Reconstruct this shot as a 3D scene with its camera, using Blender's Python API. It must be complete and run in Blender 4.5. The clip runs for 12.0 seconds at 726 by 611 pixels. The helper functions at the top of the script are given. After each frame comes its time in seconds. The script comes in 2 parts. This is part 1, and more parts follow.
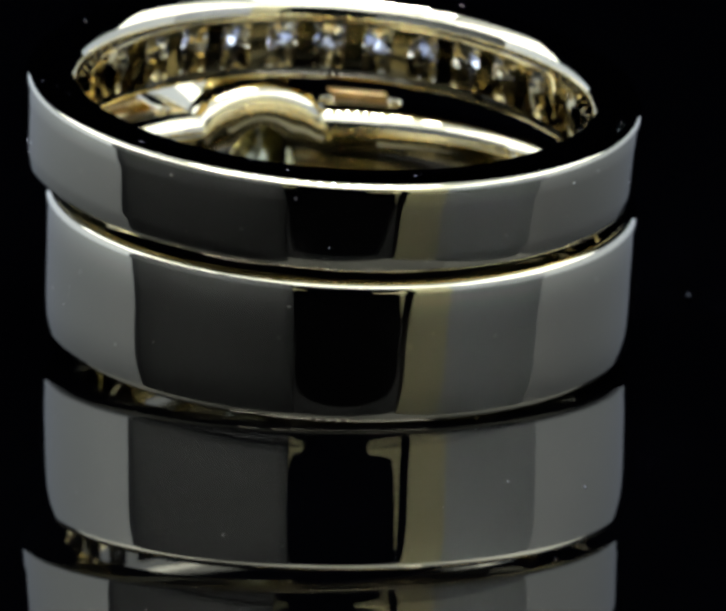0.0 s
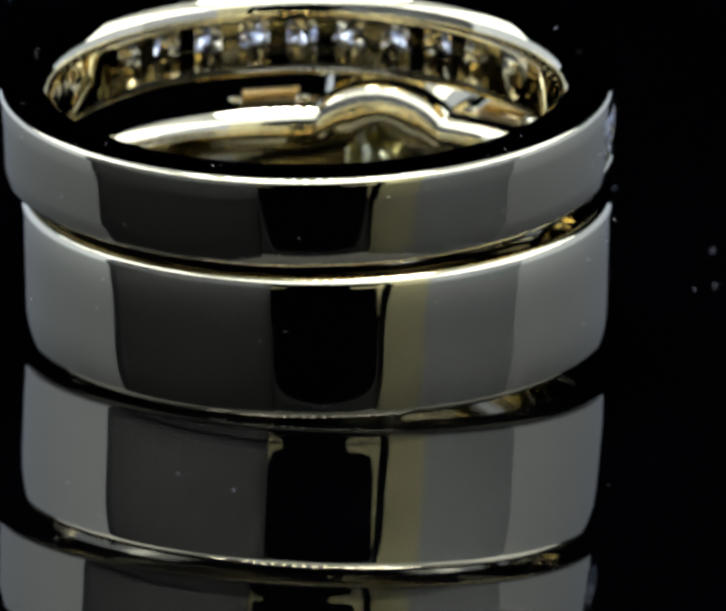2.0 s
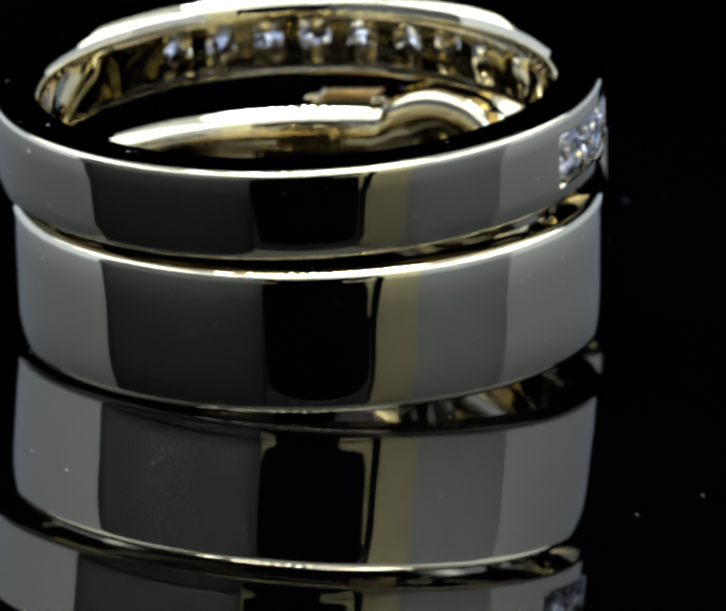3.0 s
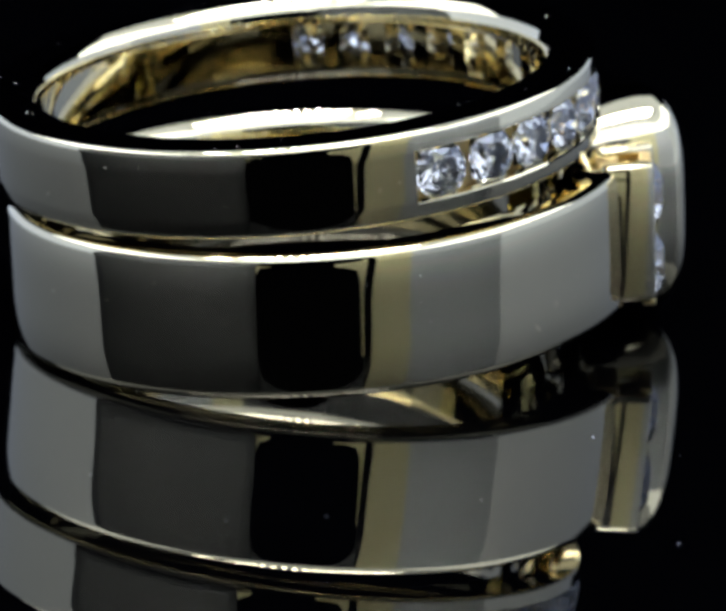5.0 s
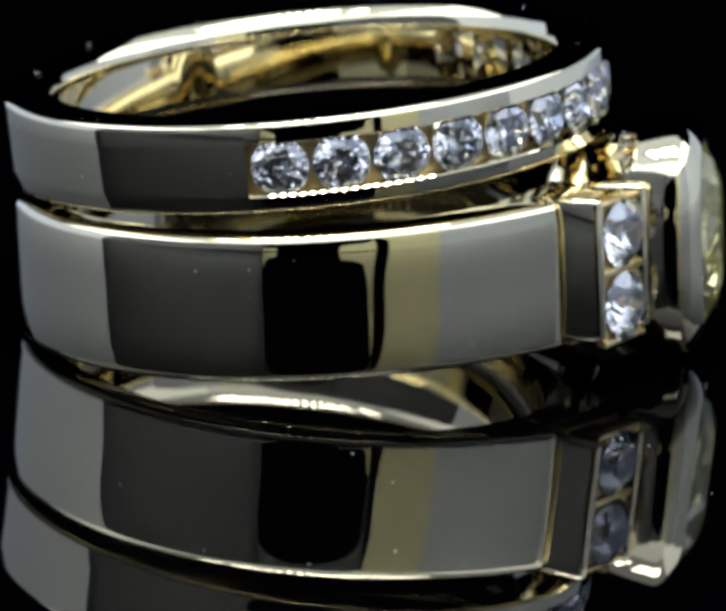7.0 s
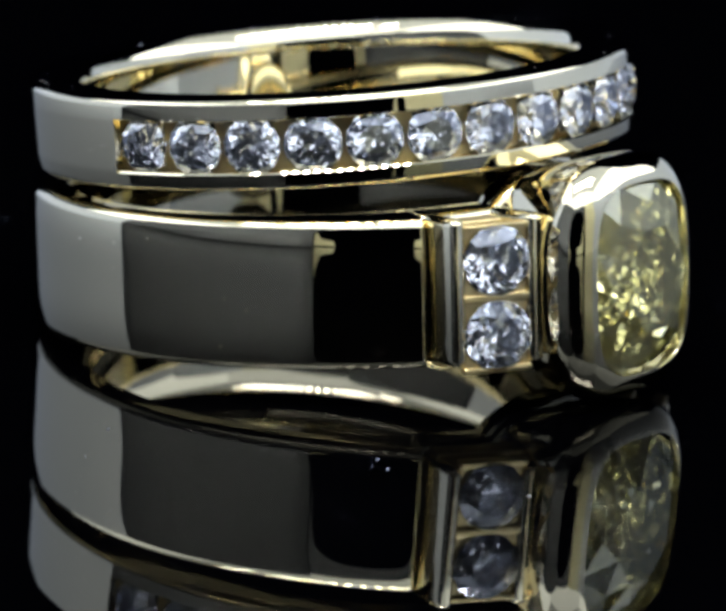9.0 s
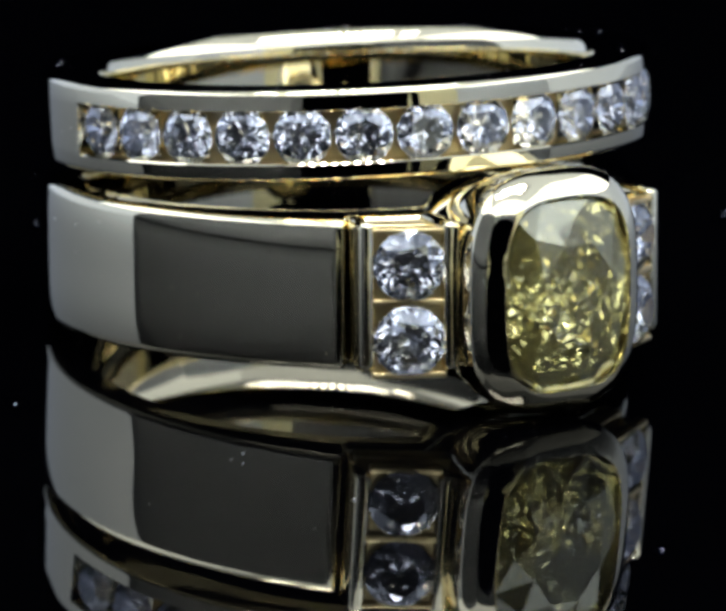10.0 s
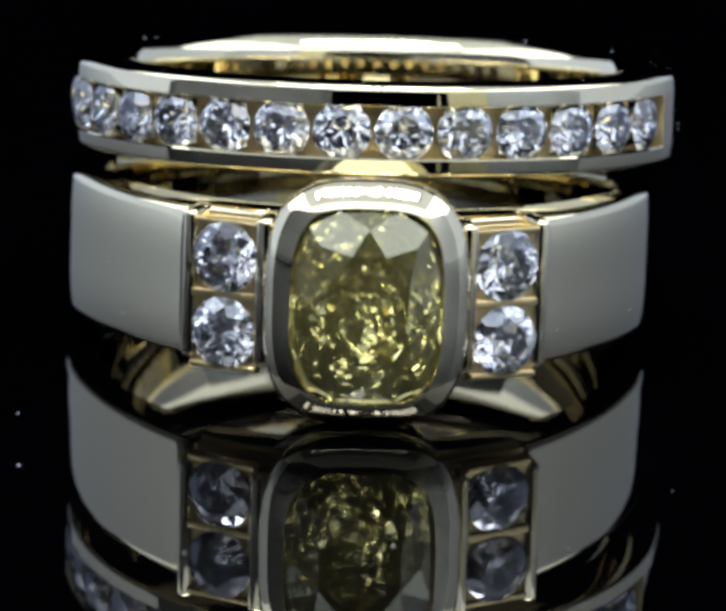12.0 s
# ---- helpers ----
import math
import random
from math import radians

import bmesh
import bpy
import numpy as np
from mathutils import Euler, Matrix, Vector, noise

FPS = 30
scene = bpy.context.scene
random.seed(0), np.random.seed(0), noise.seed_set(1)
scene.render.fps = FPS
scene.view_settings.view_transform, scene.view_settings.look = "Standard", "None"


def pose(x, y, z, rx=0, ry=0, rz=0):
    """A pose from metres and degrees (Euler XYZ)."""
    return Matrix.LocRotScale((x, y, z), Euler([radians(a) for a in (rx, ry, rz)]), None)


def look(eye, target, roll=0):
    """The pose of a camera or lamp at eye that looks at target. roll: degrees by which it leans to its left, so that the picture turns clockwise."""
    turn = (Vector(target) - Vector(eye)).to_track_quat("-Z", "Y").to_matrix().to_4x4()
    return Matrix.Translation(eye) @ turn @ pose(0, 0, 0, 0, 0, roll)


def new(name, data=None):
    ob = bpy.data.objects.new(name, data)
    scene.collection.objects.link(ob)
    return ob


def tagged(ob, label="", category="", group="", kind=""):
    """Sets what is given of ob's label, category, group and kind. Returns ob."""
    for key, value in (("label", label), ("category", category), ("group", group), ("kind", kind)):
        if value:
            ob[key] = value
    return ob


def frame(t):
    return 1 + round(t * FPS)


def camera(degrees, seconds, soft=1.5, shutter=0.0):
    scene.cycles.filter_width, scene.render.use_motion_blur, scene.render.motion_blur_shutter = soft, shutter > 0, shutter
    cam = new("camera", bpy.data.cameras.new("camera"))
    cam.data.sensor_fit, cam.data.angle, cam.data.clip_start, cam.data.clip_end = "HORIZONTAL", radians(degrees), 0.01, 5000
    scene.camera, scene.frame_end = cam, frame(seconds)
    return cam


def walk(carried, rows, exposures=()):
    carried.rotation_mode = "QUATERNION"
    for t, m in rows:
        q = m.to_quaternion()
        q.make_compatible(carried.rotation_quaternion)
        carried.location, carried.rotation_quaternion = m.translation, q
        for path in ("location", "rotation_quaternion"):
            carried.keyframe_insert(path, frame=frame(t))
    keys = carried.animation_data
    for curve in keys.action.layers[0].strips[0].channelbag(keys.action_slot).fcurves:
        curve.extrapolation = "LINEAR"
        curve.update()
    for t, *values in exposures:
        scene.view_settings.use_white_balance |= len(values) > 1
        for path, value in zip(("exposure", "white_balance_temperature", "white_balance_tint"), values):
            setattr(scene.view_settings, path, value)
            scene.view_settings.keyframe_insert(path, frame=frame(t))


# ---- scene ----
MM = 0.001
BOX = 1.03 * MM  # unit in which the light box is laid out
SECONDS = 12.0

# ---- camera: stands still before the turntable ----
cam = camera(8.435, SECONDS, soft=4.2)
cam.data.dof.use_dof = True
cam.data.dof.focus_distance = 0.164
cam.data.dof.aperture_fstop = 150
EYE = (0.000795, -0.1705, 0.046146)
AIM = (0.000795, 0.0, 0.001154)
walk(cam, [(0.0, look(EYE, AIM, 1.66)), (SECONDS, look(EYE, AIM, 1.66))])

# ---- world: the dark room round the light box ----
world = bpy.data.worlds.new("dark_room")
scene.world = world
world.use_nodes = True
world.node_tree.nodes["Background"].inputs["Color"].default_value = (0.002, 0.003, 0.008, 1)
world.node_tree.nodes["Background"].inputs["Strength"].default_value = 0.1


# ---- materials ----
def shader(name):
    m = bpy.data.materials.new(name)
    m.use_nodes = True
    return m, m.node_tree.nodes, m.node_tree.links


def gold(name, colour, rough, grain=0.06):
    """Polished gold: faint uneven polish and hairline scratches."""
    m, n, l = shader(name)
    b = n["Principled BSDF"]
    b.inputs["Metallic"].default_value = 1.0
    co = n.new("ShaderNodeTexCoord")
    big = n.new("ShaderNodeTexNoise")
    big.inputs["Scale"].default_value = 260
    big.inputs["Detail"].default_value = 3
    l.new(co.outputs["Object"], big.inputs["Vector"])
    ramp = n.new("ShaderNodeMapRange")
    ramp.inputs["To Min"].default_value, ramp.inputs["To Max"].default_value = rough * 0.6, rough * 1.5
    l.new(big.outputs["Fac"], ramp.inputs["Value"])
    l.new(ramp.outputs["Result"], b.inputs["Roughness"])
    mix = n.new("ShaderNodeMix")
    mix.data_type = "RGBA"
    mix.inputs["A"].default_value = (*colour, 1)
    mix.inputs["B"].default_value = (*[c * 0.94 for c in colour], 1)
    l.new(big.outputs["Fac"], mix.inputs["Factor"])
    l.new(mix.outputs["Result"], b.inputs["Base Color"])
    fine = n.new("ShaderNodeTexNoise")
    fine.inputs["Scale"].default_value = 900
    fine.inputs["Detail"].default_value = 4
    l.new(co.outputs["Object"], fine.inputs["Vector"])
    bump = n.new("ShaderNodeBump")
    bump.inputs["Strength"].default_value = grain
    bump.inputs["Distance"].default_value = 0.000004
    l.new(fine.outputs["Fac"], bump.inputs["Height"])
    l.new(bump.outputs["Normal"], b.inputs["Normal"])
    return m


def gem(name, colour, ior, rough, lift_colour, lift):
    """A faceted stone: clear, with a little diffuse colour mixed in to brighten its dark facets."""
    m, n, l = shader(name)
    b = n["Principled BSDF"]
    n.remove(b)
    g = n.new("ShaderNodeBsdfGlass")
    g.inputs["Color"].default_value = (*colour, 1)
    g.inputs["IOR"].default_value = ior
    g.inputs["Roughness"].default_value = rough
    d = n.new("ShaderNodeBsdfDiffuse")
    d.inputs["Color"].default_value = (*lift_colour, 1)
    mix = n.new("ShaderNodeMixShader")
    mix.inputs["Fac"].default_value = lift
    l.new(g.outputs["BSDF"], mix.inputs[1])
    l.new(d.outputs["BSDF"], mix.inputs[2])
    l.new(mix.outputs["Shader"], n["Material Output"].inputs["Surface"])
    return m


def plain(name, colour, rough, ior=1.5, mottle=0.15, scale=60, spec=0.5):
    m, n, l = shader(name)
    b = n["Principled BSDF"]
    b.inputs["Roughness"].default_value = rough
    b.inputs["IOR"].default_value = ior
    b.inputs["Specular IOR Level"].default_value = spec
    co = n.new("ShaderNodeTexCoord")
    tex = n.new("ShaderNodeTexNoise")
    tex.inputs["Scale"].default_value = scale
    tex.inputs["Detail"].default_value = 5
    l.new(co.outputs["Object"], tex.inputs["Vector"])
    mix = n.new("ShaderNodeMix")
    mix.data_type = "RGBA"
    mix.inputs["A"].default_value = (*[c * (1 - mottle) for c in colour], 1)
    mix.inputs["B"].default_value = (*[min(1, c * (1 + mottle)) for c in colour], 1)
    l.new(tex.outputs["Fac"], mix.inputs["Factor"])
    l.new(mix.outputs["Result"], b.inputs["Base Color"])
    return m


def glow(name, colour, strength):
    m, n, l = shader(name)
    b = n["Principled BSDF"]
    b.inputs["Base Color"].default_value = (0.06, 0.06, 0.06, 1)
    b.inputs["Emission Color"].default_value = (*colour, 1)
    b.inputs["Emission Strength"].default_value = strength
    return m


GOLD = gold("polished_gold", (0.88, 0.77, 0.49), 0.018)
GOLD_DEEP = gold("yellow_gold_seat", (0.83, 0.64, 0.30), 0.36, 0.2)
# last two values of each stone: the brightening diffuse colour and its share
DIAMOND = gem("white_diamond", (1.0, 0.995, 0.985), 2.42, 0.0, (0.95, 0.95, 0.92), 0.015)
YELLOW = gem("yellow_diamond", (1.0, 0.968, 0.74), 2.42, 0.0, (0.98, 0.85, 0.30), 0.055)
ACRYLIC = plain("black_acrylic", (0.0003, 0.0003, 0.0004), 0.006, 1.35, 0.2, 300)
VELVET = plain("black_velvet", (0.0006, 0.0006, 0.0013), 1.0, 1.3, 0.3, 200, 0.0)
CLOTH_GREY = plain("grey_cloth", (0.074, 0.080, 0.094), 0.9, 1.4, 0.06, 90, 0.1)
CLOTH_LIGHT = plain("light_grey_cloth", (0.37, 0.41, 0.49), 0.9, 1.4, 0.05, 90, 0.1)
CLOTH_OLIVE = plain("straw_coloured_card", (0.50, 0.49, 0.345), 0.85, 1.4, 0.06, 90, 0.1)
PANEL_L = glow("diffuser_left", (0.81, 1.0, 1.50), 0.72)
PANEL_R = glow("diffuser_right", (0.81, 1.0, 1.50), 0.56)
PANEL_T = glow("diffuser_top", (0.86, 1.0, 1.28), 0.75)
PANEL_F = glow("diffuser_front", (0.87, 1.0, 1.25), 2.0)
# strong fill for the added upper side panels
PANEL_FILL = glow("fill_side", (0.87, 1.0, 1.25), 3.0)
LED = glow("led_chip", (0.93, 1.0, 1.18), 60)
LED_BODY = plain("white_aluminium", (0.7, 0.7, 0.7), 0.4)
DUST = plain("pale_dust", (0.6, 0.6, 0.62), 0.9)


# ---- mesh helpers ----
def part(name, bm, material, parent=None, label="", smooth=True, angle=35):
    me = bpy.data.meshes.new(name)
    bmesh.ops.recalc_face_normals(bm, faces=bm.faces)
    bm.to_mesh(me)
    bm.free()
    me.materials.append(material)
    if smooth:
        me.polygons.foreach_set("use_smooth", [True] * len(me.polygons))
        me.set_sharp_from_angle(angle=radians(angle))
    ob = new(name, me)
    if parent:
        ob.parent = parent
    if label:
        tagged(ob, label)
    return ob


def quad(bm, *pts):
    return bm.faces.new([bm.verts.new(Vector(p) * MM) for p in pts])


def slab(name, corners, thick, material, label, category):
    """A flat panel from four corners (box units), given thickness away from its lit side."""
    bm = bmesh.new()
    a = [Vector(c) for c in corners]
    n = (a[1] - a[0]).cross(a[3] - a[0]).normalized() * thick
    lo, hi = [bm.verts.new(v * BOX) for v in a], [bm.verts.new((v - n) * BOX) for v in a]
    bm.faces.new(lo)
    bm.faces.new(hi[::-1])
    for i in range(4):
        bm.faces.new([lo[i], hi[i], hi[(i + 1) % 4], lo[(i + 1) % 4]])
    ob = part(name, bm, material, smooth=False)
    return tagged(ob, label, category, kind="structure")


def loops(bm, rings, close_first=False, close_last=False):
    """Skin between closed loops of points (mm)."""
    rows = [[bm.verts.new(Vector(p) * MM) for p in r] for r in rings]
    k = len(rows[0])
    for a, b in zip(rows, rows[1:]):
        for i in range(k):
            bm.faces.new([a[i], a[(i + 1) % k], b[(i + 1) % k], b[i]])
    if close_first:
        bm.faces.new(rows[0][::-1])
    if close_last:
        bm.faces.new(rows[-1])
    return rows


def box(bm, m, sx, sy, sz, bevel=0.0):
    """A box with its middle at the pose m, sizes in mm, edges rounded."""
    made = bmesh.ops.create_cube(bm, size=1.0, matrix=m @ Matrix.Diagonal((sx * MM, sy * MM, sz * MM, 1)))
    if bevel:
        es = list({e for v in made["verts"] for e in v.link_edges})
        bmesh.ops.bevel(bm, geom=es, offset=bevel * MM, segments=3, profile=0.5, affect="EDGES")


def polar(al, r, z):
    a = radians(al)
    return (r * math.sin(a), -r * math.cos(a), z)


def smoothstep(a, b, x):
    x = min(1, max(0, (x - a) / (b - a)))
    return x * x * (3 - 2 * x)


# ---- the light box ----
slab("floor", [(-400, -400, 0), (400, -400, 0), (400, 500, 0), (-400, 500, 0)], 6, ACRYLIC,
     "glossy black acrylic sheet that mirrors the rings", "floor")
slab("wall_back", [(400, 420, 0), (-400, 420, 0), (-400, 420, 420), (400, 420, 420)], 8, VELVET,
     "black velvet backdrop behind the rings", "backdrop")
slab("wall_left", [(-200, 360, 0), (-200, -28, 0), (-200, -28, 118), (-200, 360, 118)], 4, PANEL_L,
     "white glowing fabric diffuser of the light box", "diffuser")
slab("wall_right", [(200, -31, 0), (200, 360, 0), (200, 360, 118), (200, -31, 118)], 4, PANEL_R,
     "white glowing fabric diffuser of the light box", "diffuser")
# two unseen glowing panels, added above the side walls to brighten the stones
slab("fill_left_upper", [(-200, 120, 120), (-200, -176, 120), (-200, -176, 250), (-200, 120, 250)], 4, PANEL_FILL,
     "added glowing panel, out of view, that brightens the stones", "diffuser")
slab("fill_right_upper", [(200, -176, 120), (200, 120, 120), (200, 120, 250), (200, -176, 250)], 4, PANEL_FILL,
     "added glowing panel, out of view, that brightens the stones", "diffuser")


def bent_flap():
    """Grey cloth that leans forward at the top and slopes out at its foot, a shape made up to grade its shading."""
    bm = bmesh.new()
    a, b = Vector((-200, -29, 0)), Vector((-50, -174, 0))
    # bend chosen so the foot catches the ceiling light and the top stays darker
    rise = [(0.74, 0.5), (0.80, 10), (0.86, 20), (0.915, 30), (0.955, 41), (0.985, 54), (1.0, 68), (0.995, 84), (0.975, 104), (0.95, 124)]
    rows = []
    for k in range(13):
        p = a.lerp(b, k / 12)
        rows.append([bm.verts.new((p * f + Vector((0, 0, z))) * BOX) for f, z in rise])
    for p, q in zip(rows, rows[1:]):
        for i in range(len(rise) - 1):
            bm.faces.new([p[i], q[i], q[i + 1], p[i + 1]])
    ob = part("wall_front_left", bm, CLOTH_GREY)
    thick = ob.modifiers.new("thickness", "SOLIDIFY")
    thick.thickness, thick.offset = 0.002, 0
    tagged(ob, "grey cloth flap, bent so that its foot is lit more than its top", "cloth panel", kind="structure")


bent_flap()
slab("wall_front_right", [(127, -141, 0), (200, -32, 0), (200, -32, 124), (127, -141, 124)], 4, CLOTH_LIGHT,
     "light grey cloth flap of the light box", "cloth panel")
slab("wall_front_card", [(91, -167, 0), (126, -142, 0), (126, -142, 124), (81, -174, 124)], 4, CLOTH_OLIVE,
     "straw-coloured card beside the camera opening", "card")


def card_fold():
    """A narrow folded edge of the card: a foot on the floor and a thin tapering upright beside a dark gap."""
    bm = bmesh.new()
    right = [(38, 1), (82, 1), (80.5, 16), (78.5, 34), (77.2, 58), (75.6, 58), (73.5, 30), (68, 15), (57, 11), (41, 9)]
    left = [(-49, 1), (-32, 1), (-34, 7), (-44, 10), (-49, 22)]
    for outline in (right, left):
        f = [bm.verts.new(Vector((x, -174.5, z)) * BOX) for x, z in outline]
        b = [bm.verts.new(Vector((x, -176, z)) * BOX) for x, z in outline]
        bm.faces.new(f)
        bm.faces.new(b[::-1])
        for i in range(len(f)):
            bm.faces.new([f[i], b[i], b[(i + 1) % len(f)], f[(i + 1) % len(f)]])
    ob = part("trim", bm, CLOTH_OLIVE, smooth=False)
    tagged(ob, "straw-coloured folded card edge at the foot of the camera opening", "card", kind="structure")


card_fold()


def front_valance():
    """The cloth above the camera opening, its lower edge rounded at both ends."""
    bm = bmesh.new()
    x0, x1, z0, z1, rise = -49, 80, 64, 124, 40
    mid, half = (x0 + x1) / 2, (x1 - x0) / 2
    pts = [(x0, z1)] + [(mid - half * math.cos(radians(a)), z0 + rise * math.sin(radians(a)) ** 0.8) for a in range(0, 181, 6)] + [(x1, z1)]
    f = [bm.verts.new(Vector((x, -176, z)) * BOX) for x, z in pts]
    b = [bm.verts.new(Vector((x, -180, z)) * BOX) for x, z in pts]
    bm.faces.new(f)
    bm.faces.new(b[::-1])
    for i in range(len(f)):
        bm.faces.new([f[i], b[i], b[(i + 1) % len(f)], f[(i + 1) % len(f)]])
    ob = part("wall_front", bm, CLOTH_GREY, smooth=False)
    tagged(ob, "grey cloth above the rounded camera opening", "cloth panel", kind="structure")


front_valance()
slab("wall_front_upper", [(-198, -178, 126), (198, -178, 126), (198, -165, 248), (-198, -165, 248)], 4, PANEL_F,
     "white glowing fabric diffuser above the camera opening", "diffuser")
slab("ceiling", [(-205, -185, 252), (-205, 120, 252), (205, 120, 252), (205, -185, 252)], 4, PANEL_T,
     "white glowing fabric ceiling of the light box", "ceiling")
slab("ceiling_rear", [(-205, 122, 254), (-205, 425, 254), (205, 425, 254), (205, 122, 254)], 4, VELVET,
     "black cloth over the rear of the light box", "ceiling")


def led_strip():
    root = tagged(new("led_strip"), "white aluminium strip with a row of bright light chips", "light strip")
    root.location = (0, -50 * BOX, 200 * BOX)
    bm = bmesh.new()
    box(bm, pose(0, 0, 0.003), 216, 74, 4, 0.8)
    part("strip_body", bm, LED_BODY, root)
    spots = [-91, -85] + [-60 + i * 8.9 for i in range(17)]
    chip = None
    for x in spots:
        if chip is None:
            bm = bmesh.new()
            box(bm, pose(0, 0, 0), 2.3, 62.0, 1.6, 0.3)
            chip = part("led", bm, LED, root)
            ob = chip
        else:
            ob = new("led", chip.data)
            ob.parent = root
        ob.location = (x * BOX, 0, 0)
    for x in (-103, 103):
        bm = bmesh.new()
        box(bm, pose(x * BOX, 0, 0.027), 3, 8, 44, 0.5)
        part("hanger", bm, LED_BODY, root)


led_strip()


# ---- gems ----
def brilliant(radius):
    """A round brilliant: table up +z, girdle at z = 0, in mm."""
    bm = bmesh.new()
    V = lambda r, a, z: bm.verts.new(Vector((r * radius * math.cos(radians(a)), r * radius * math.sin(radians(a)), z * radius)) * MM)
    table = [V(0.57, 45 * i, 0.30) for i in range(8)]
    mid = [V(0.79, 45 * i + 22.5, 0.19) for i in range(8)]
    gir = [V(1.0, 22.5 * i, 0.02) for i in range(16)]
    low = [V(1.0, 22.5 * i, -0.02) for i in range(16)]
    rng = random.Random(3)
    J = lambda k: rng.uniform(-k, k)
    upper = [V(0.70 + J(0.02), 22.5 * i + 11.25 + J(2), -0.27 + J(0.025)) for i in range(16)]
    pav = [V(0.36 + J(0.02), 22.5 * i + J(3), -0.56 + J(0.03)) for i in range(16)]
    culet = bm.verts.new((0, 0, -0.86 * radius * MM))
    bm.faces.new(table)
    for i in range(8):
        j, k = (i + 1) % 8, (i - 1) % 8
        bm.faces.new([table[j], table[i], mid[i]])
        bm.faces.new([table[i], mid[k], gir[2 * i], mid[i]])
        bm.faces.new([mid[i], gir[2 * i], gir[2 * i + 1]])
        bm.faces.new([mid[i], gir[2 * i + 1], gir[(2 * i + 2) % 16]])
    for i in range(16):
        j = (i + 1) % 16
        bm.faces.new([low[j], low[i], upper[i]])
        bm.faces.new([low[j], upper[i], upper[j]])
        bm.faces.new([upper[j], upper[i], pav[j]])
        bm.faces.new([upper[i], pav[i], pav[j]])
        bm.faces.new([pav[j], pav[i], culet])
        bm.faces.new([gir[i], low[i], low[(i + 1) % 16], gir[(i + 1) % 16]])
    return bm


def cushion_loop(hw, hh, rad, n, y, shift=0.0, zc=0.0):
    """n points round a rounded rectangle with bowed sides, in the plane y, by even turns of angle."""
    out = []
    for i in range(n):
        a = 2 * math.pi * (i + shift) / n
        c, s = math.cos(a), math.sin(a)
        p = 2 + 2.4 * (1 - min(1, rad / min(hw, hh)))
        k = (abs(c) ** p + abs(s) ** p) ** (-1 / p)
        out.append((hw * k * c, y, zc + hh * k * s))
    return out


# ---- ring with the large yellow stone ----
LOW_H = 5.0
LOW_R = 10.55
HUMP_AT = 0.0
END = 31.0


def flank_curve():
    """Outline of the wide band seen along its axis (angle, radius): round at the back, flatter towards the shoulders."""
    x, y, n, pts = -LOW_R * math.sin(radians(70)), LOW_R * math.cos(radians(70)), 70.0, [(70.0, LOW_R)]
    while pts[-1][0] > 26:
        step = 16.0 * radians(0.25)
        x, y, n = x + step * math.cos(radians(n)), y + step * math.sin(radians(n)), n - 0.25
        pts.append((math.degrees(math.atan2(-x, y)), math.hypot(x, y)))
    return pts[::-1]


FLANK = flank_curve()


def low_outer(al):
    """Outer radius of the wide band; its ends beside the settings are rounded off."""
    a = min(abs(al), 360 - abs(al))
    if a < END:
        return LOW_R
    r = LOW_R if a > 70 else float(np.interp(a, [p for p, q in FLANK], [q for p, q in FLANK]))
    return r - 0.3 * (1 - math.sqrt(max(0.0, 1 - ((END + 1.2 - a) / 1.2) ** 2))) if a < END + 1.2 else r


def comfort_edge(ri, edge, width, depth, sign):
    """Five points (r, z) of the soft inner edge of a band, from its flat side at z = edge down into the bore."""
    a, b, c = (ri + width, edge), (ri + 0.17 * width, edge - 0.32 * depth * sign), (ri, edge - depth * sign)
    return [tuple((1 - t) ** 2 * p + 2 * t * (1 - t) * q + t * t * w for p, q, w in zip(a, b, c)) for t in (0, 0.25, 0.5, 0.75, 1)]


def low_profile(al):
    """Closed section (r, z): slightly crowned outside, rounded edges, soft inside."""
    a = abs(al - HUMP_AT)
    hump = (1.0 * math.cos(radians(90 * a / 14.5)) ** 0.6 if a < 14.5 else 0.0)
    ro, ri, z0, z1 = low_outer(al), 9.0, -0.14 - hump, LOW_H + 0.06 * math.cos(radians(al)) + hump
    tt = 0.13 + 0.17 * (a / 8.5) ** 2 if a < 9 else 0.25
    et, eb, f = 0.40, 0.34, 0.75
    pts = []
    for i in range(13):
        u = -1 + 2 * i / 12
        pts.append((ro - 0.065 * abs(u) ** 4, z0 + eb + (u + 1) / 2 * (z1 - z0 - et - eb)))
    ro2 = ro - 0.065
    turns = (15, 30, 45, 60, 75, 90)
    top = [(ro2 - et + et * math.cos(radians(b)), z1 - et + et * math.sin(radians(b))) for b in turns]
    bot = [(ro2 - eb + eb * math.cos(radians(b)), z0 + eb - eb * math.sin(radians(b))) for b in reversed(turns)]
    topin = comfort_edge(ri, z1, 0.42, f, 1)
    botin = comfort_edge(ri, z0, 0.42, f, -1)[::-1]
    inner = [(ri - 0.05 * (1 - (2 * t - 1) ** 2), z1 - f - (z1 - z0 - 2 * f) * t) for t in (tt, 0.5, 1 - tt)]
    return pts + top + topin + inner + botin + bot


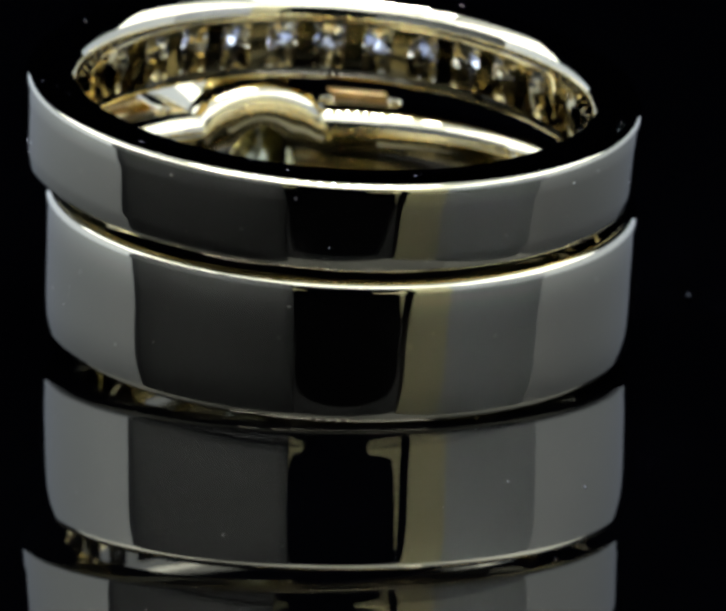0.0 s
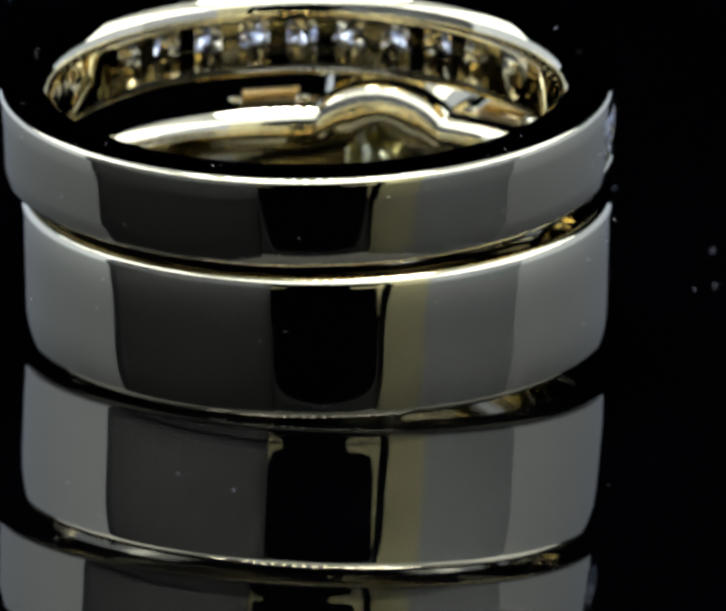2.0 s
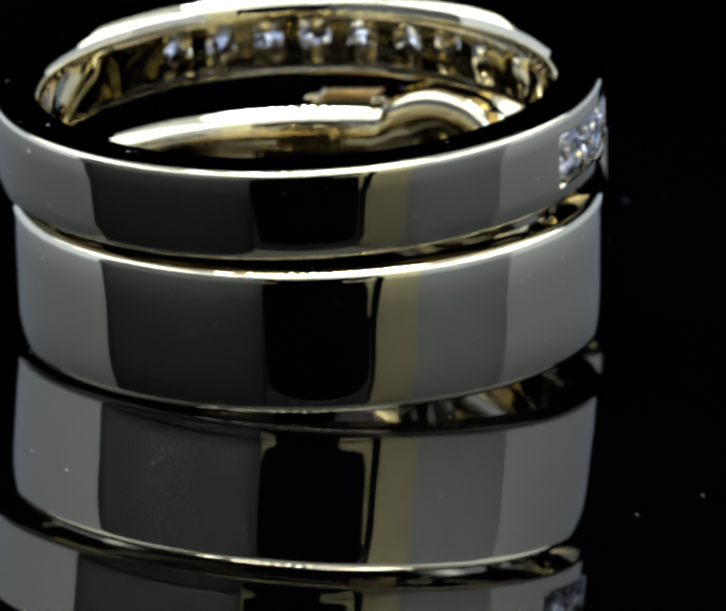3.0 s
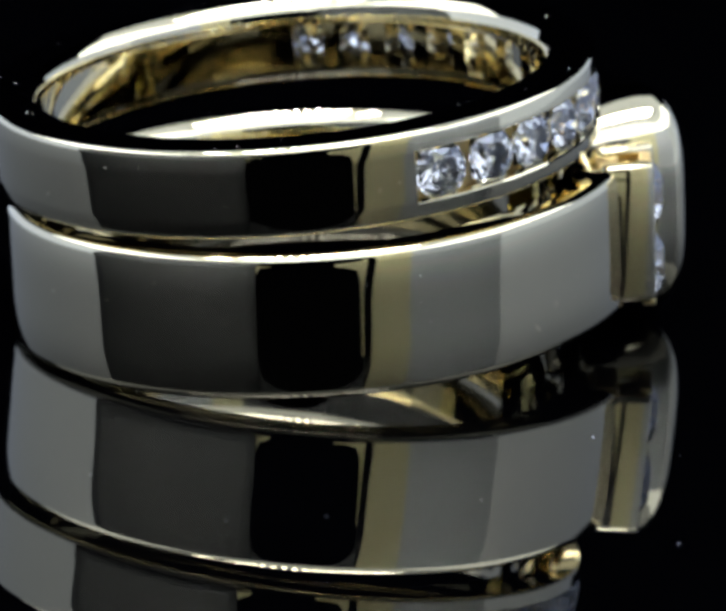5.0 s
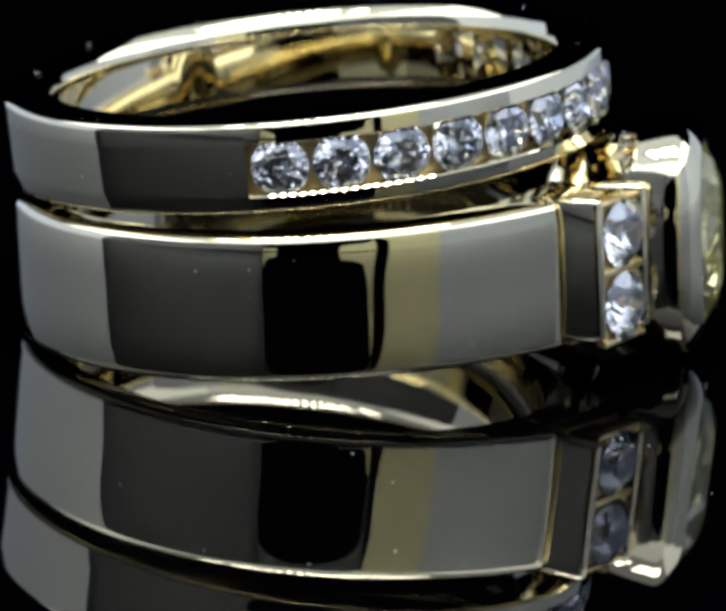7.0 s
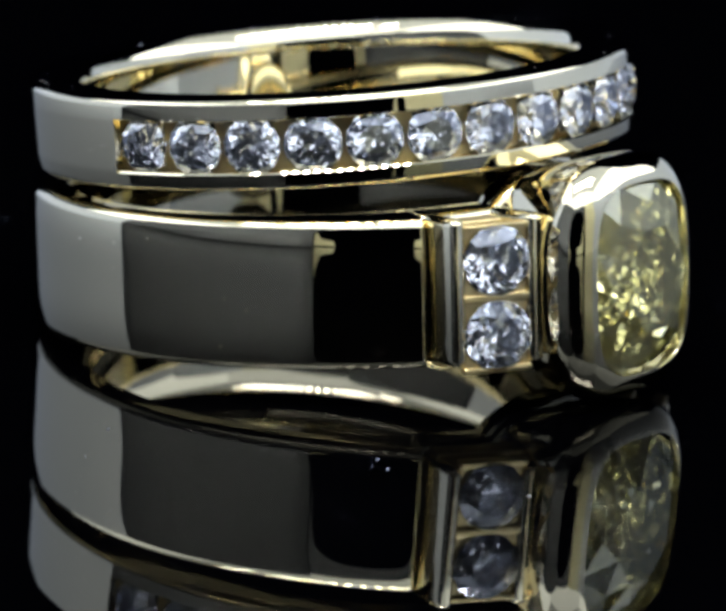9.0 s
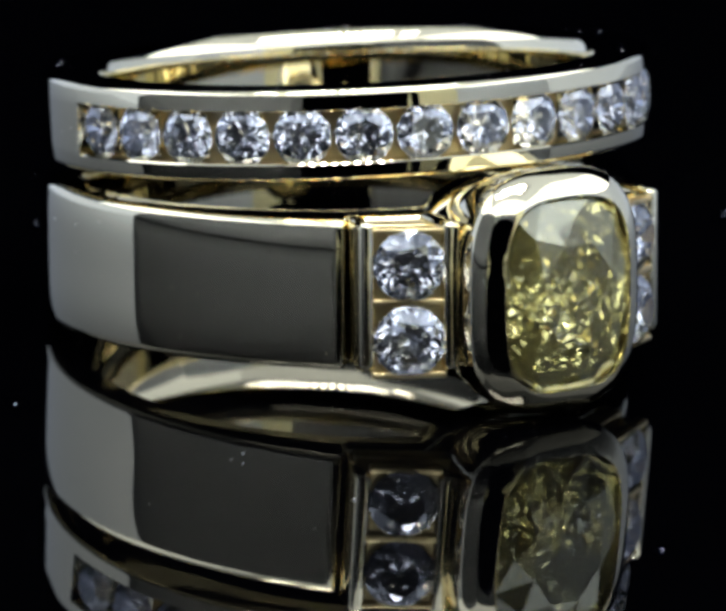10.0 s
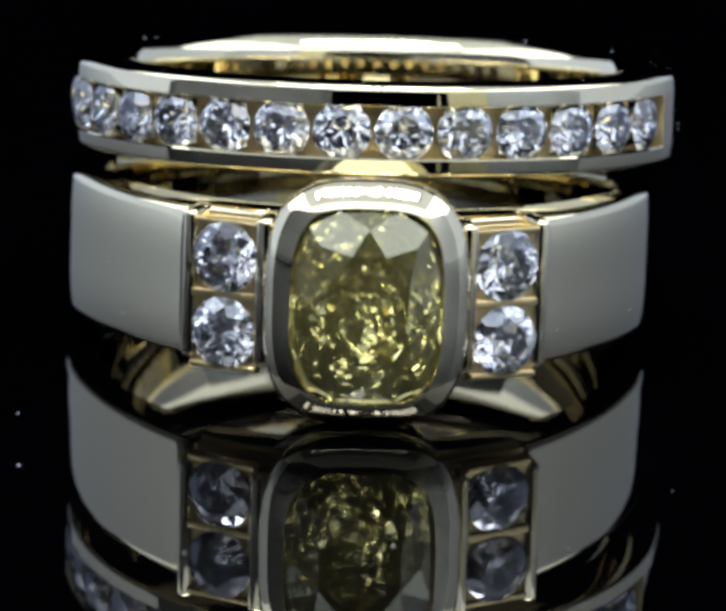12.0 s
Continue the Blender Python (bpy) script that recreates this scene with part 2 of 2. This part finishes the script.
def wide_ring():
    root = tagged(new("engagement_ring"), "pale gold ring with bezel-set yellow stone and white side stones", "ring")
    steps = [-180 + 2 * i for i in range(74)] + [-32.2, -31.9, -31.5, -31.2, -31.0, -30.99] + [-30 + i for i in range(61)]
    steps += [30.99, 31.0, 31.2, 31.5, 31.9, 32.2] + [34 + 2 * i for i in range(73)]
    bm = bmesh.new()
    rows = []
    for al in steps:
        rows.append([bm.verts.new(Vector(polar(al, r, z)) * MM) for r, z in low_profile(al)])
    k = len(rows[0])
    # an opening through the band behind the yellow stone
    skip = {3, 4, 5, 6, 7, 8, 24, 25}
    for j in range(len(rows)):
        a, b = rows[j], rows[(j + 1) % len(rows)]
        hole = abs(steps[j] - HUMP_AT) < 8.5 and abs(steps[j] + 1 - HUMP_AT) < 8.5
        for i in range(k):
            if not (hole and i in skip):
                bm.faces.new([a[i], a[(i + 1) % k], b[(i + 1) % k], b[i]])
        if hole:
            bm.faces.new([a[3], b[3], b[26], a[26]])
            bm.faces.new([a[9], b[9], b[24], a[24]])
            if steps[j] == HUMP_AT - 8:
                bm.faces.new([a[i] for i in (3, 4, 5, 6, 7, 8, 9, 24, 25, 26)])
            if steps[j] == HUMP_AT + 7:
                bm.faces.new([b[i] for i in (3, 4, 5, 6, 7, 8, 9, 24, 25, 26)])
    part("band", bm, GOLD, root)
    head(root)
    return root


BEZ = dict(hw=3.44, hh=4.2, rad=1.95, zc=2.58)
HEAD_TURN = radians(0.7)


def head(root):
    # bezel cup round the yellow stone
    n, B = 72, BEZ
    prof = [(0.8, -10.2), (0.45, -11.2), (0.2, -12.0), (0.07, -12.7), (0.0, -13.2), (0.02, -13.42), (0.10, -13.62), (0.24, -13.80), (0.42, -13.96),
            (0.62, -14.11), (0.80, -14.22), (0.88, -14.25), (0.92, -14.18), (0.95, -13.6), (1.18, -12.4), (1.45, -11.5), (1.9, -10.6)]
    bm = bmesh.new()
    loops(bm, [cushion_loop(B["hw"] - o, B["hh"] - o, B["rad"] - min(o, 1.0), n, y, 0, B["zc"]) for o, y in prof])
    a, b = prof[0], prof[-1]
    loops(bm, [cushion_loop(B["hw"] - o, B["hh"] - o, B["rad"] - min(o, 1.0), n, y, 0, B["zc"]) for o, y in (b, a)])
    bmesh.ops.remove_doubles(bm, verts=bm.verts, dist=1e-8)
    part("bezel", bm, GOLD, root, "polished gold bezel with a rounded lip").rotation_euler.z = HEAD_TURN
    # yellow cushion stone
    bm = bmesh.new()
    hw, hh, zc, gy = 2.56, 3.32, B["zc"], -14.02
    V = lambda pts: [bm.verts.new(Vector(p) * MM) for p in pts]
    ring = lambda k, rad, n, y, shift: V(cushion_loop(hw * k, hh * k, rad, n, gy + y, shift, zc))
    table = ring(0.56, 1.2, 8, -0.78, 0.5)
    mid = ring(0.80, 1.4, 8, -0.52, 0.0)
    gir = ring(1.0, 1.5, 16, -0.05, 0.0)
    low = ring(1.0, 1.5, 16, 0.05, 0.0)
    steps = ((0.88, 0.50), (0.76, 0.98), (0.65, 1.24), (0.53, 1.62), (0.42, 1.82), (0.31, 2.12), (0.20, 2.25), (0.10, 2.44))
    rows = [low] + [ring(k, 1.4, 16, y, 0.5 * (1 - i % 2)) for i, (k, y) in enumerate(steps)]
    # slightly uneven hand-cut pavilion, which scatters the light like crushed ice
    rng = random.Random(5)
    for row in rows[1:]:
        for v in row:
            v.co += Vector((rng.uniform(-0.09, 0.09), rng.uniform(-0.15, 0.15), rng.uniform(-0.09, 0.09))) * MM
    culet = bm.verts.new(Vector((0.1, gy + 2.6, zc - 0.15)) * MM)
    bm.faces.new(table)
    for i in range(8):
        j = (i + 1) % 8
        bm.faces.new([table[i], table[j], mid[j]])
        bm.faces.new([table[i], mid[j], gir[2 * i + 1]])
        bm.faces.new([table[i], gir[2 * i + 1], mid[i]])
        bm.faces.new([mid[i], gir[2 * i], gir[2 * i + 1]])
        bm.faces.new([mid[j], gir[2 * i + 1], gir[(2 * i + 2) % 16]])
    for i in range(16):
        j = (i + 1) % 16
        bm.faces.new([gir[i], gir[j], low[j], low[i]])
        for k, (a, b) in enumerate(zip(rows, rows[1:])):
            if k % 2 == 0:
                bm.faces.new([a[i], a[j], b[i]])
                bm.faces.new([a[j], b[j], b[i]])
            else:
                bm.faces.new([a[i], a[j], b[j]])
                bm.faces.new([a[i], b[j], b[i]])
        bm.faces.new([rows[-1][i], rows[-1][j], culet])
    part("yellow_gem", bm, YELLOW, root, "faceted yellow cushion-cut stone", smooth=False).rotation_euler.z = HEAD_TURN
    for side in (-1, 1):
        side_setting(root, side)


def side_setting(root, side):
    """Two round stones one above the other between two upright gold ridges."""
    turn = 28.0 * side
    at = Matrix.Translation(Vector((4.75 * side, -11.68, 2.37)) * MM) @ pose(0, 0, 0, 0, 0, turn)
    bm = bmesh.new()
    box(bm, at @ pose(0, 1.6 * MM, 0), 3.3, 0.8, 5.0, 0.08)
    for z in (-2.46, 0.0, 2.46):
        box(bm, at @ pose(0, 0.22 * MM, z * MM), 2.5, 0.45, 0.2 if z else 0.28, 0.05)
    for z in (-1.29, 1.29):
        # gold plate with a round, tapering seat for each stone
        n, hx, hz = 32, 1.24, 1.29
        sq = []
        for i in range(n):
            c, w = math.cos(2 * math.pi * i / n), math.sin(2 * math.pi * i / n)
            k = 1 / max(abs(c), abs(w))
            sq.append((hx * c * k, hz * w * k))
        disc = lambda r, y: [(r * math.cos(2 * math.pi * i / n), y, z + r * math.sin(2 * math.pi * i / n)) for i in range(n)]
        rings = [[(x, 0.16, z + w) for x, w in sq], disc(1.16, 0.16), disc(1.09, 0.24), disc(0.55, 1.15)]
        loops(bm, [[tuple((at @ (Vector(q) * MM)) / MM) for q in r] for r in rings])
    seat = part("side_setting", bm, GOLD_DEEP, root, "yellow gold seat under two white stones")
    seat.rotation_euler.z = HEAD_TURN
    # outer ridge, a rounded upright plate that stands proud of the band's end
    bm = bmesh.new()
    box(bm, Matrix.Translation(Vector((5.72 * side, -10.16, 2.62)) * MM) @ pose(0, 0, 0, 0, 0, 15 * side), 0.56, 1.9, 5.1, 0.24)
    part("ridge", bm, GOLD, seat)
    # inner ridge beside the bezel
    bm = bmesh.new()
    box(bm, Matrix.Translation(Vector((3.3 * side, -11.35, 2.6)) * MM) @ pose(0, 0, 0, 0, 0, 8 * side), 0.62, 2.2, 5.1, 0.22)
    part("ridge", bm, GOLD, seat)
    for z in (-1.29, 1.29):
        g = part("side_stone", brilliant(1.235), DIAMOND, seat, "round white brilliant stone", smooth=False)
        g.matrix_basis = at @ pose(0, 0.02 * MM, z * MM, 90, 0, 0) @ pose(0, 0, 0, 0, 0, 11 * z * side)


# ---- channel-set band ----
UP_H, UP_RO, UP_RI = 3.10, 10.84, 8.85
CH_A, CH_B, PITCH, STONES, MIDDLE = -92.3, 67.8, 11.4, 14, -12.5
CH_Z0, CH_Z1 = 0.60, 2.36


def narrow_ring():
    root = tagged(new("wedding_band"), "pale gold band with a channel of round white stones", "ring")
    ro, ri, h, et, eb = UP_RO, UP_RI, UP_H, 0.27, 0.16
    centres = [MIDDLE + (i - (STONES - 1) / 2) * PITCH for i in range(STONES)]
    WH = 3.6  # half width of an inner window, degrees

    def crown(z):
        return ro - 0.08 * abs(2 * z / h - 1) ** 4

    def section(cut):
        rf = ro - 0.64 if cut else ro
        rb, rt = crown(eb), crown(h - et)
        o = [(rb - eb + eb * math.sin(radians(b)), eb - eb * math.cos(radians(b))) for b in (0, 18, 36, 54, 72, 90)]
        low = [(CH_Z0 - 0.05, 0), (CH_Z0, 0.05), (CH_Z0 + 0.01, 0.5), (CH_Z0 + 0.02, 0.64), (0.72, 0.64)]
        high = [(2.24, 0.64), (CH_Z1 - 0.02, 0.64), (CH_Z1 - 0.01, 0.5), (CH_Z1, 0.05), (CH_Z1 + 0.05, 0)]
        o += [(crown(z) - (d if cut else 0), z) for z, d in low + high]
        o += [(rt - et + et * math.cos(radians(b)), h - et + et * math.sin(radians(b))) for b in (0, 18, 36, 54, 72, 90)]
        o += comfort_edge(ri, h, 0.38, 0.66, 1)
        o += [(ri, 2.2), (ri, 0.52)]
        o += comfort_edge(ri, 0.0, 0.28, 0.45, -1)[::-1]
        return o

    steps = []
    for c in centres:
        steps += [(c - WH, True, True), (c - WH / 3, True, True), (c + WH / 3, True, True), (c + WH, True, False), (c + PITCH / 2, True, False)]
    steps = [(CH_A, True, False)] + [s for s in steps if s[0] < CH_B] + [(CH_B, True, False), (CH_B + 0.01, False, False)]
    a = CH_B + 2.0
    while a < 360 + CH_A - 1:
        steps.append((a, False, False))
        a += 2.0
    steps.append((360 + CH_A - 0.01, False, False))
    bm = bmesh.new()
    rows = [[bm.verts.new(Vector(polar(al, r, z)) * MM) for r, z in section(cut)] for al, cut, _ in steps]
    k = len(rows[0])
    FL = 10            # floor strip of the channel between z 0.85 and 2.11
    IN = 6 + 4 + 2 + 4 + 6 + 5  # inner wall strip between z 2.0 and 0.72
    for j in range(len(rows)):
        p, q = rows[j], rows[(j + 1) % len(rows)]
        win = steps[j][2]
        for i in range(k):
            if win and i in (FL, IN):
                continue
            f_new = bm.faces.new([p[i], p[(i + 1) % k], q[(i + 1) % k], q[i]])
            if steps[j][1] and FL - 2 <= i <= FL + 2:
                f_new.material_index = 1
        if win:
            bm.faces.new([p[FL], q[FL], q[IN + 1], p[IN + 1]])
            bm.faces.new([p[FL + 1], q[FL + 1], q[IN], p[IN]])
            if not steps[j - 1][2]:
                bm.faces.new([p[FL], p[FL + 1], p[IN], p[IN + 1]])
            if not steps[j + 1][2]:
                bm.faces.new([q[FL], q[FL + 1], q[IN], q[IN + 1]])
    band = part("band", bm, GOLD, root)
    band.data.materials.append(GOLD_DEEP)
    first = None
    for i, c in enumerate(centres):
        if first is None:
            first = part("channel_stone", brilliant(1.01), DIAMOND, root, "round white brilliant stone", smooth=False)
            ob = first
        else:
            ob = new("channel_stone", first.data)
            ob.parent = root
            tagged(ob, "round white brilliant stone")
        x, y, z = polar(c, ro - 0.30, (CH_Z0 + CH_Z1) / 2)
        ob.matrix_basis = pose(x * MM, y * MM, z * MM, 0, 0, c) @ pose(0, 0, 0, 90, 0, 0) @ pose(0, 0, 0, 0, 0, 17 * i)
    return root


def specks(name, spots, parent=None):
    """Tiny pale grains of dust at the given places (mm)."""
    bm = bmesh.new()
    for p, r in spots:
        bmesh.ops.create_icosphere(bm, subdivisions=1, radius=r * MM, matrix=Matrix.Translation(Vector(p) * MM) @ Matrix.Diagonal((1, 1, 0.6, 1)))
    return tagged(part(name, bm, DUST, parent), kind="stuff")


RING_LOW = wide_ring()
RING_UP = narrow_ring()
grit = random.Random(4)
specks("dust", [(polar(a, low_outer(a) - 0.01, grit.uniform(0.8, 4.2)), grit.uniform(0.015, 0.035)) for a in [grit.uniform(34, 326) for _ in range(22)] for a in [a if a < 180 else a - 360]], RING_LOW)
specks("dust", [(polar(grit.uniform(75, 268), UP_RO, grit.uniform(0.6, 2.6)), grit.uniform(0.015, 0.03)) for _ in range(14)]
       + [(polar(grit.uniform(0, 360), grit.uniform(9.6, 10.5), UP_H), grit.uniform(0.015, 0.03)) for _ in range(16)], RING_UP)
TABLE_DUST = specks("dust", [(polar(grit.uniform(0, 360), grit.uniform(14, 27), 0.02), grit.uniform(0.02, 0.05)) for _ in range(36)])
tagged(TABLE_DUST, "pale grains of dust on the black acrylic", "dust")


# ---- the turntable turns the rings past the camera ----
def table_turn(t):
    return 200.0 - 16.608 * t - 0.030 * t * (SECONDS - t)


def motions():
    low_rest = pose(0.574 * MM, 1.139 * MM, 0.901 * MM) @ pose(0, 0, 0, -4.071) @ pose(0, 0, 0, 0, 0.378)
    up_rest = pose(1.059 * MM, 1.391 * MM, 6.779 * MM) @ pose(0, 0, 0, -7.022) @ pose(0, 0, 0, 0, -0.087)
    times = [0.5 * i for i in range(25)]
    walk(RING_LOW, [(t, pose(0, 0, 0, 0, 0, table_turn(t)) @ low_rest) for t in times])
    walk(TABLE_DUST, [(t, pose(0, 0, 0, 0, 0, table_turn(t))) for t in times])
    walk(RING_UP, [(t, pose(0, 0, 0, 0, 0, table_turn(t)) @ up_rest) for t in times])


motions()
